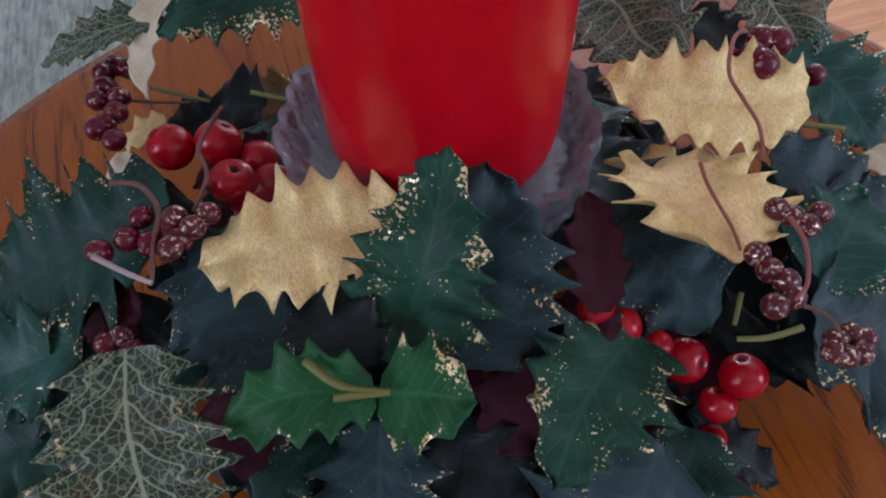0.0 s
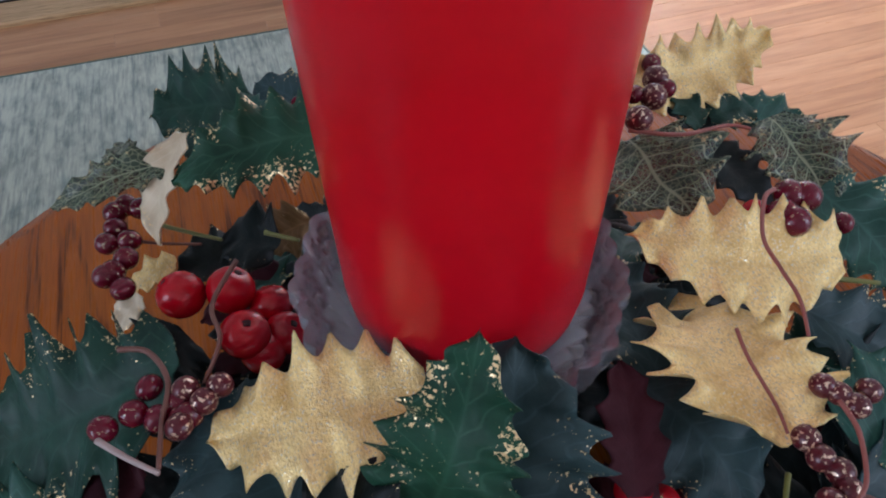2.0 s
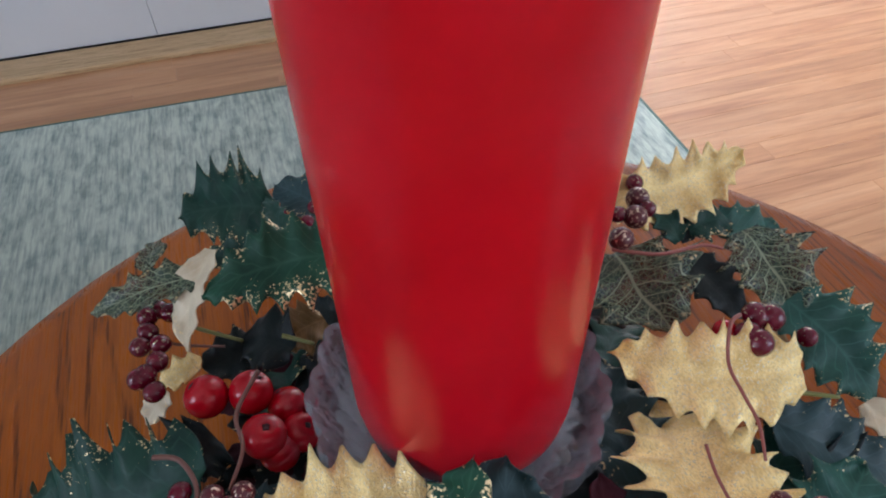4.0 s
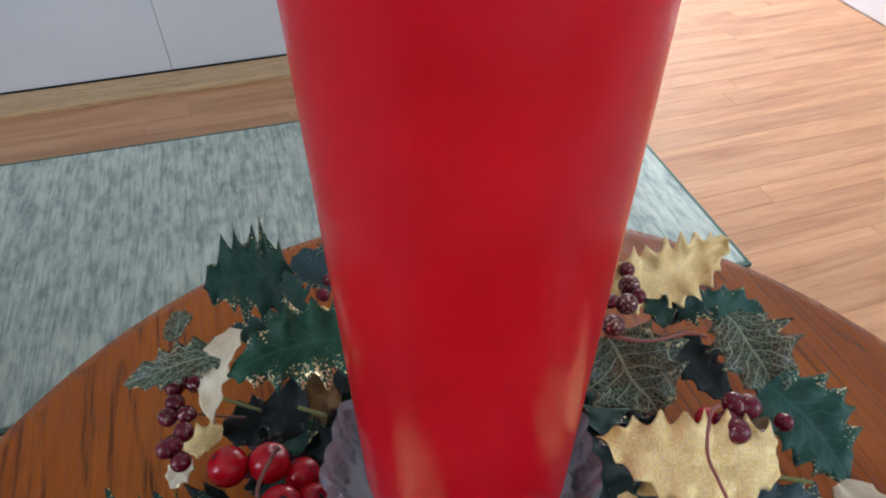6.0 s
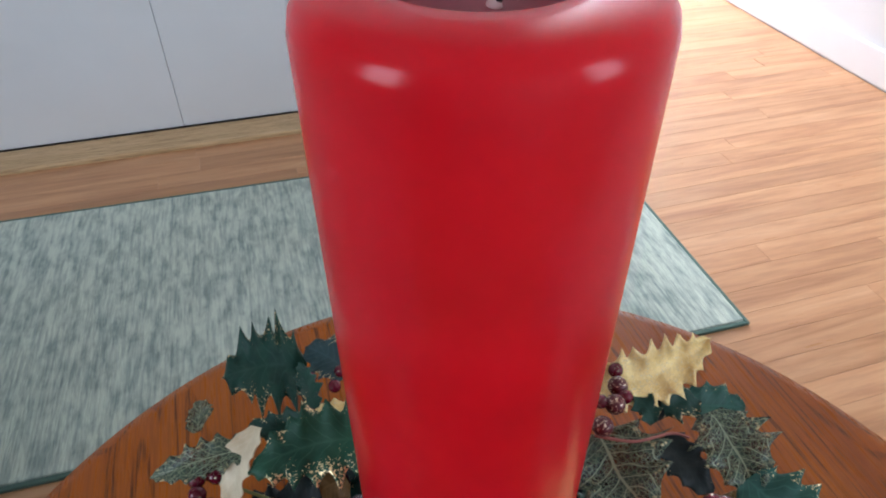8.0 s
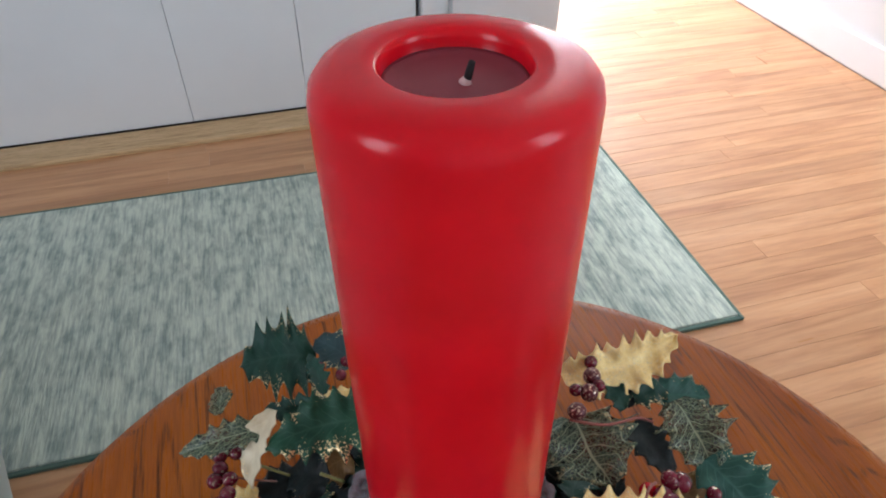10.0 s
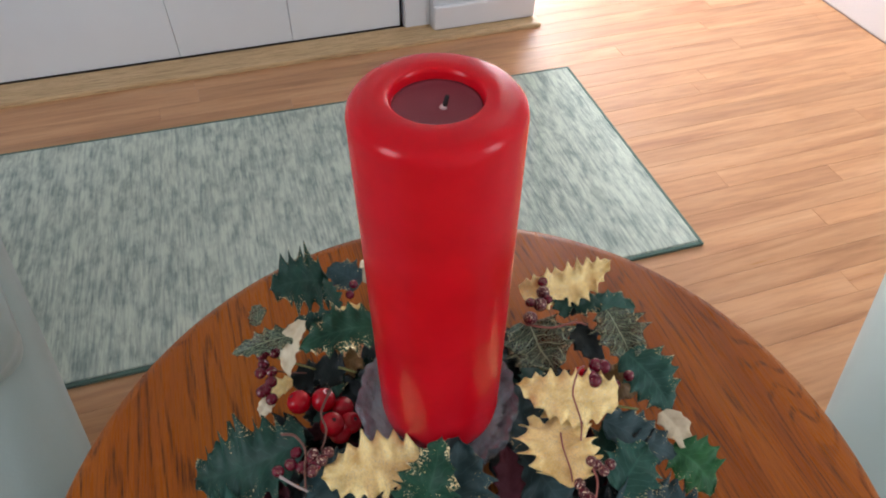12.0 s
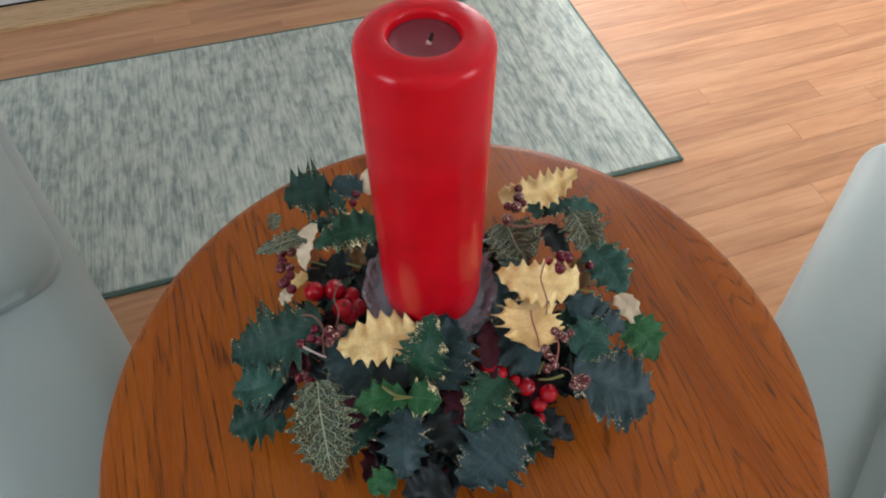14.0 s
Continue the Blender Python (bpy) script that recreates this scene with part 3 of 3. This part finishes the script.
leaf("cream", (-0.060, 0.060, 0.676), (-0.076, 0.034, 0.657), 0.019, 26, 0.30)
leaf("lace", (-0.064, 0.056, 0.670), (-0.108, 0.062, 0.657), 0.018, 0, 0.25)
leaf("lace", (-0.090, 0.086, 0.648), (-0.090, 0.112, 0.639), 0.014, 0, 0.25)
leaf("gold", (-0.075, 0.041, 0.640), (-0.092, 0.043, 0.632), 0.016, 20, 0.25)
leaf("cream", (-0.090, 0.040, 0.630), (-0.100, 0.033, 0.622), 0.012, 0, 0.25)
leaf("green", (-0.073, -0.010, 0.655), (-0.147, 0.008, 0.612), 0.062, -4, 0.25)
leaf("teal", (-0.110, -0.032, 0.632), (-0.147, -0.023, 0.616), 0.038, 0, 0.25)
leaf("green", (-0.115, -0.051, 0.612), (-0.157, -0.045, 0.600), 0.044, 0, 0.25)
leaf("lace", (-0.086, -0.057, 0.662), (-0.092, -0.111, 0.622), 0.050, 0, 0.12)
leaf("blue", (-0.045, -0.072, 0.652), (-0.076, -0.015, 0.642), 0.056, 0, 0.20)
leaf("bright", (-0.034, -0.085, 0.660), (-0.070, -0.080, 0.655), 0.026, 0, 0.30)
leaf("bright_edged", (-0.033, -0.086, 0.660), (-0.013, -0.095, 0.660), 0.030, 0, 0.30)
leaf("gold", (-0.014, -0.044, 0.664), (-0.069, -0.034, 0.655), 0.044, 4, 0.15)
leaf("edged", (-0.027, -0.071, 0.642), (-0.005, -0.051, 0.695), 0.042, 0, 0.22)
leaf("blue", (-0.010, -0.077, 0.640), (0.007, -0.046, 0.681), 0.054, 0, 0.25)
leaf("blue", (0.045, -0.054, 0.648), (0.058, -0.090, 0.640), 0.050, 0, 0.20)
leaf("blue", (0.052, -0.063, 0.645), (0.064, -0.001, 0.640), 0.036, 0, 0.20)
leaf("maroon", (0.025, -0.081, 0.655), (0.034, -0.052, 0.666), 0.020, 10, 0.30)
leaf("maroon", (0.032, -0.082, 0.650), (0.011, -0.074, 0.648), 0.020, 0, 0.25)
leaf("gold", (0.108, -0.043, 0.668), (0.052, -0.021, 0.674), 0.038, -10, 0.30)
leaf("gold", (0.059, -0.084, 0.668), (0.070, -0.028, 0.646), 0.050, 4, 0.30)
leaf("gold", (0.082, 0.045, 0.670), (0.149, 0.047, 0.678), 0.034, 26, 0.45)
leaf("lace", (0.080, 0.024, 0.664), (0.082, -0.015, 0.664), 0.056, 0, 0.25)
leaf("lace", (0.135, 0.021, 0.660), (0.138, -0.017, 0.648), 0.042, 0, 0.25)
leaf("teal", (0.132, 0.030, 0.655), (0.165, 0.026, 0.646), 0.026, 0, 0.25)
leaf("dark", (0.123, 0.030, 0.655), (0.110, 0.046, 0.658), 0.024, 0, 0.25)
leaf("green", (0.106, 0.021, 0.664), (0.102, 0.039, 0.668), 0.014, 0, 0.25)
leaf("green", (0.116, 0.028, 0.660), (0.137, 0.029, 0.658), 0.022, 0, 0.25)
leaf("dark", (0.111, 0.018, 0.655), (0.119, -0.011, 0.650), 0.022, 0, 0.25)
leaf("teal", (0.136, -0.009, 0.652), (0.153, -0.048, 0.634), 0.042, 0, 0.25)
leaf("bronze", (0.128, -0.006, 0.628), (0.146, -0.023, 0.618), 0.030, 0, 0.25)
leaf("blue", (0.100, -0.048, 0.652), (0.139, -0.076, 0.636), 0.032, 0, 0.25)
leaf("cream", (0.143, -0.049, 0.640), (0.147, -0.074, 0.636), 0.020, 0, 0.35)
leaf("teal", (0.089, -0.089, 0.648), (0.118, -0.070, 0.652), 0.040, 0, 0.25)
leaf("bright", (0.139, -0.070, 0.634), (0.158, -0.098, 0.616), 0.040, 0, 0.25)
leaf("blue", (0.084, -0.095, 0.645), (0.148, -0.118, 0.606), 0.066, 0, 0.25)
leaf("green", (0.088, -0.065, 0.640), (0.118, -0.050, 0.640), 0.030, 0, 0.25)
leaf("dark", (0.081, -0.099, 0.628), (0.117, -0.093, 0.630), 0.040, 0, 0.25)
leaf("edged", (0.037, -0.086, 0.645), (-0.001, -0.115, 0.645), 0.042, 0, 0.25)
leaf("blue", (0.034, -0.110, 0.628), (-0.014, -0.135, 0.610), 0.058, 0, 0.25)
leaf("green", (0.050, -0.108, 0.618), (0.029, -0.137, 0.604), 0.036, 0, 0.25)
leaf("blue", (-0.034, -0.081, 0.630), (-0.049, -0.119, 0.604), 0.042, 0, 0.25)
leaf("dark", (-0.020, -0.126, 0.608), (-0.052, -0.131, 0.594), 0.044, 0, 0.25)
leaf("bright", (-0.052, -0.114, 0.602), (-0.073, -0.116, 0.594), 0.024, 0, 0.25)
leaf("dark", (-0.018, -0.085, 0.622), (-0.007, -0.115, 0.612), 0.040, 0, 0.25)
leaf("maroon", (0.012, -0.081, 0.630), (-0.006, -0.098, 0.622), 0.030, 0, 0.25)
# the near-black fillers from here on stand for deep shade between leaves
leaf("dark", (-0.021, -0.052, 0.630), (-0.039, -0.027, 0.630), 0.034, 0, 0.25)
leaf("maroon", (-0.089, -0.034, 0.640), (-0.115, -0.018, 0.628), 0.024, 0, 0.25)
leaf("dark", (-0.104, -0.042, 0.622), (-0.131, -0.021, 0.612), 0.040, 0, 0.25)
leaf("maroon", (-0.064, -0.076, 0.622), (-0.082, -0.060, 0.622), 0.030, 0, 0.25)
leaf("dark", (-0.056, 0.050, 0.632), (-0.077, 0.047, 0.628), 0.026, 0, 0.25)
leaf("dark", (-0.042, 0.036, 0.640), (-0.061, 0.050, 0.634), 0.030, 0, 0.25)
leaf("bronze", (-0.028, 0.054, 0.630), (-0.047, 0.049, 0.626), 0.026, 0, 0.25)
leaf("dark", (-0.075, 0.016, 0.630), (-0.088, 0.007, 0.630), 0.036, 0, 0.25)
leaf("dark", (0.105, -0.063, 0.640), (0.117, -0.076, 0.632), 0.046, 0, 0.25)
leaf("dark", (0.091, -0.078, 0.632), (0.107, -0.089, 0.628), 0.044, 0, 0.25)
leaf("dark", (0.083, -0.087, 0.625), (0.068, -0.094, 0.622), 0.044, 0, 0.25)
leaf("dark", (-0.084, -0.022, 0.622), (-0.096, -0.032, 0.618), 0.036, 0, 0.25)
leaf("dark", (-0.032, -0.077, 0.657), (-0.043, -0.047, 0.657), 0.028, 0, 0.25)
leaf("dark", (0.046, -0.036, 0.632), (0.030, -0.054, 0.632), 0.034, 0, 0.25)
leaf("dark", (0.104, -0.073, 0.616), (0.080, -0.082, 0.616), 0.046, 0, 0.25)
leaf("maroon", (0.106, -0.077, 0.626), (0.100, -0.064, 0.626), 0.030, 0, 0.25)
berry("red", (-0.0731, 0.0220, 0.6455), 0.0076)
berry("red", (-0.0584, 0.0193, 0.6450), 0.0077)
berry("red", (-0.0565, 0.0014, 0.6450), 0.0077)
berry("red", (-0.0478, 0.0145, 0.6380), 0.0070)
berry("red", (-0.0453, 0.0029, 0.6380), 0.0070)
berry("red", (-0.0530, -0.0017, 0.6380), 0.0070)
berry("red", (0.0505, -0.0927, 0.6325), 0.0066)
berry("red", (0.0642, -0.1015, 0.6304), 0.0066)
berry("red", (0.0568, -0.1048, 0.6236), 0.0054)
berry("red", (0.0559, -0.1103, 0.6112), 0.0046)
berry("red", (0.0338, -0.0819, 0.6434), 0.0056)
berry("red", (0.0269, -0.0765, 0.6500), 0.0058)
berry("red", (0.0431, -0.0880, 0.6380), 0.0042)
berry("wine", (-0.0901, 0.0599, 0.6500), 0.0039)
berry("wine", (-0.0900, 0.0527, 0.6500), 0.0039)
berry("wine", (-0.0927, 0.0467, 0.6500), 0.0039)
berry("wine", (-0.0862, 0.0624, 0.6500), 0.0039)
berry("wine", (-0.0819, 0.0593, 0.6500), 0.0039)
berry("wine", (-0.0859, 0.0458, 0.6500), 0.0039)
berry("wine", (-0.0872, 0.0384, 0.6500), 0.0039)
berry("wine", (-0.0911, 0.0340, 0.6500), 0.0039)
berry("wine", (-0.0885, 0.0262, 0.6500), 0.0039)
berry("wine", (-0.0935, 0.0329, 0.6500), 0.0039)
berry("wine", (-0.0903, -0.0266, 0.6620), 0.0036)
berry("wine", (-0.0832, -0.0248, 0.6620), 0.0036)
berry("wine", (-0.0777, -0.0281, 0.6620), 0.0036)
berry("wine", (-0.0722, -0.0300, 0.6620), 0.0036)
berry("wine", (-0.0792, -0.0188, 0.6620), 0.0036)
berry("wine", (-0.0704, -0.0294, 0.6620), 0.0036)
berry("wine", (-0.0726, -0.0256, 0.6620), 0.0036)
berry("frosted", (-0.0702, -0.0236, 0.6640), 0.0034)
berry("frosted", (-0.0662, -0.0283, 0.6640), 0.0034)
berry("frosted", (-0.0620, -0.0251, 0.6640), 0.0034)
berry("frosted", (-0.0726, -0.0331, 0.6640), 0.0034)
berry("wine", (-0.0980, -0.0398, 0.6400), 0.0036)
berry("wine", (-0.0915, -0.0445, 0.6400), 0.0036)
berry("frosted", (-0.0944, -0.0392, 0.6400), 0.0034)
berry("wine", (0.1015, -0.0242, 0.6760), 0.0046)
berry("wine", (0.1053, -0.0265, 0.6760), 0.0046)
berry("wine", (0.0946, -0.0302, 0.6760), 0.0046)
berry("wine", (0.0960, -0.0334, 0.6760), 0.0046)
berry("red", (0.0913, -0.0245, 0.6720), 0.0040)
berry("frosted", (0.0932, 0.0355, 0.6770), 0.0045)
berry("frosted", (0.0874, 0.0271, 0.6770), 0.0045)
berry("frosted", (0.0771, 0.0187, 0.6770), 0.0045)
berry("wine", (0.0965, 0.0437, 0.6770), 0.0035)
berry("wine", (0.0936, 0.0295, 0.6770), 0.0035)
berry("wine", (0.0820, 0.0302, 0.6770), 0.0035)
berry("frosted", (0.0788, -0.1059, 0.6520), 0.0031)
berry("frosted", (0.0832, -0.1058, 0.6520), 0.0031)
berry("frosted", (0.0855, -0.1082, 0.6520), 0.0031)
berry("frosted", (0.0785, -0.1107, 0.6520), 0.0031)
berry("frosted", (0.0822, -0.1112, 0.6520), 0.0031)
berry("frosted", (0.0757, -0.1089, 0.6520), 0.0031)
berry("frosted", (0.0739, -0.0757, 0.6700), 0.0031)
berry("frosted", (0.0762, -0.0787, 0.6700), 0.0031)
berry("frosted", (0.0780, -0.0826, 0.6700), 0.0031)
berry("frosted", (0.0832, -0.0804, 0.6700), 0.0031)
berry("frosted", (0.0629, -0.0848, 0.6680), 0.0032)
berry("frosted", (0.0630, -0.0897, 0.6680), 0.0032)
berry("frosted", (0.0649, -0.0937, 0.6680), 0.0032)
berry("frosted", (0.0637, -0.0976, 0.6680), 0.0032)
berry("frosted", (0.0584, -0.0985, 0.6680), 0.0032)
berry("wine", (-0.0357, 0.1047, 0.6450), 0.0034)
berry("wine", (-0.0202, 0.1048, 0.6450), 0.0034)
berry("wine", (-0.0247, 0.0961, 0.6450), 0.0034)
berry("wine", (0.1138, -0.0323, 0.6600), 0.0036)
berry("wine", (0.1252, -0.0289, 0.6600), 0.0036)
stem("brown", 0.0012, (-0.0529, 0.0136, 0.6640), (-0.0612, 0.0002, 0.6640), (-0.0605, -0.0116, 0.6640), (-0.0656, -0.0232, 0.6640))
stem("brown", 0.0013, (-0.0853, -0.0070, 0.6650), (-0.0782, -0.0102, 0.6650), (-0.0739, -0.0202, 0.6650), (-0.0760, -0.0309, 0.6650), (-0.0775, -0.0426, 0.6650))
stem("grey", 0.0013, (-0.0894, -0.0328, 0.6680), (-0.0831, -0.0393, 0.6680), (-0.0766, -0.0452, 0.6680))
stem("red", 0.0010, (0.0908, -0.0269, 0.6840), (0.0860, -0.0290, 0.6840), (0.0771, -0.0404, 0.6840), (0.0749, -0.0502, 0.6840), (0.0732, -0.0595, 0.6840), (0.0684, -0.0686, 0.6840))
stem("red", 0.0009, (0.0656, -0.0546, 0.6680), (0.0632, -0.0631, 0.6680), (0.0617, -0.0755, 0.6680), (0.0597, -0.0825, 0.6680))
stem("red", 0.0012, (0.0728, 0.0168, 0.6750), (0.0872, 0.0095, 0.6750), (0.1036, 0.0086, 0.6750), (0.1099, 0.0046, 0.6750))
stem("red", 0.0010, (0.0710, -0.0815, 0.6750), (0.0699, -0.0889, 0.6750), (0.0638, -0.0981, 0.6750), (0.0584, -0.1011, 0.6750))
stem("brown", 0.0010, (0.0700, -0.0974, 0.6600), (0.0744, -0.1014, 0.6600), (0.0748, -0.1075, 0.6600))
stem("olive", 0.0015, (0.0713, -0.1011, 0.6540), (0.0617, -0.1007, 0.6540), (0.0543, -0.0985, 0.6540))
stem("olive", 0.0012, (0.0626, -0.0877, 0.6540), (0.0559, -0.0949, 0.6540))
stem("olive", 0.0018, (-0.0468, -0.0752, 0.6650), (-0.0405, -0.0837, 0.6650), (-0.0309, -0.0884, 0.6650))
stem("olive", 0.0016, (-0.0428, -0.0857, 0.6650), (-0.0369, -0.0870, 0.6650), (-0.0309, -0.0884, 0.6650))
stem("olive", 0.0014, (-0.0835, 0.0637, 0.6400), (-0.0728, 0.0555, 0.6400), (-0.0592, 0.0459, 0.6400))
stem("olive", 0.0014, (-0.0445, 0.0397, 0.6450), (-0.0342, 0.0325, 0.6450))
stem("olive", 0.0014, (0.1079, -0.0456, 0.6600), (0.1193, -0.0513, 0.6600))
stem("brown", 0.0010, (-0.0930, 0.0542, 0.6450), (-0.0795, 0.0469, 0.6450), (-0.0651, 0.0415, 0.6450))
stem("olive", 0.0014, (-0.0632, 0.0788, 0.6550), (-0.0473, 0.0740, 0.6550))

# ---- armchairs ----


def soft_box(x0, x1, y0, y1, z0, z1, r, segs=5):
    bm = box(x0, x1, y0, y1, z0, z1)
    bmesh.ops.bevel(bm, geom=list(bm.edges), offset=r, segments=segs, affect="EDGES", profile=0.5)
    return bm


def armchair(place, heading, mirror, front, low, high, cushion):
    """Upholstered chair whose near arm runs along local y at x = 0, up to front, and whose seat lies towards local -x (or +x)."""
    s = -1 if mirror else 1
    chair = tagged(new("armchair"), "pale mint upholstered armchair beside oak table", "armchair", "armchairs by the table")
    xs = lambda a, b: (min(-s * a, -s * b), max(-s * a, -s * b))
    part("arm", soft_box(*xs(0.0, 0.16), -0.3, front, low, high, 0.045), CLOTH, chair, smooth=True)
    part("arm", soft_box(*xs(0.66, 0.82), -0.3, front, low, high, 0.045), CLOTH, chair, smooth=True)
    part("seat_base", soft_box(*xs(0.12, 0.70), -0.29, front - 0.06, 0.05, high - 0.02, 0.02), CLOTH, chair, smooth=True)
    x0, x1, y0, y1, z0, z1 = cushion
    part("seat_cushion", soft_box(*xs(x0, x1), y0, y1, z0, z1, 0.05, 8), CLOTH, chair, smooth=True)
    part("backrest", soft_box(*xs(0.005, 0.815), -0.42, -0.29, 0.05, high + 0.04, 0.05), CLOTH, chair, smooth=True)
    for a in (0.16, 0.66):
        for y in (-0.26, front - 0.15):
            bm = box(-s * a - 0.02, -s * a + 0.02, y - 0.02, y + 0.02, 0.0, 0.06, 0.003)
            part("leg", bm, TABLE_WOOD, chair, "short dark wooden foot")
    chair.matrix_world = pose(*place, 0, 0, heading)
    return chair


armchair((-0.287, 0.2, 0.0), 19.6, False, 0.62, 0.39, 0.50, (0.006, 0.76, 0.012, 0.60, 0.46, 0.56))
armchair((0.382, -0.071, 0.0), -56.3, True, 0.60, 0.22, 0.32, (0.17, 0.65, -0.25, 0.55, 0.29, 0.39))

# ---- floor boards ----
boards = bpy.data.objects["floor"]
board_rng = random.Random(11)
BOARD = 0.0572
lengths = [0.7, 0.95, 1.25, 1.6, 1.9]
board_meshes = {}
for n in lengths:
    board_meshes[n] = mesh_of(box(0, n - 0.0003, 0, BOARD - 0.0003, -0.012, 0.0, 0.0003, 1), "floor_board", FLOOR_WOOD, False)
far_bm = bmesh.new()
y = -2.48
while y < 3.94:
    end = 1.77
    x = -2.2 if y < 1.46 else 0.8
    first = board_rng.uniform(0.25, 1.0)
    while x < end - 0.02:
        n = board_rng.choice(lengths)
        if first:
            n, first = first, 0
        n = min(n, end - x)
        near = 0.2 < y < 2.0 and x + n > -1.6
        if near:
            key = round(n, 2)
            if key not in board_meshes:
                board_meshes[key] = mesh_of(box(0, n - 0.0003, 0, BOARD - 0.0003, -0.012, 0.0, 0.0003, 1), "floor_board", FLOOR_WOOD, False)
            ob = new("floor_board", board_meshes[key])
            ob.parent = boards
            ob.location = (x, y, 0)
        else:
            a = bmesh.ops.create_cube(far_bm, size=1)["verts"]
            bmesh.ops.scale(far_bm, vec=(n - 0.0003, BOARD - 0.0003, 0.012), verts=a)
            bmesh.ops.translate(far_bm, vec=(x + n / 2, y + BOARD / 2, -0.006), verts=a)
        x += n
    y += BOARD
tagged(part("far_boards", far_bm, FLOOR_WOOD, boards), kind="stuff")
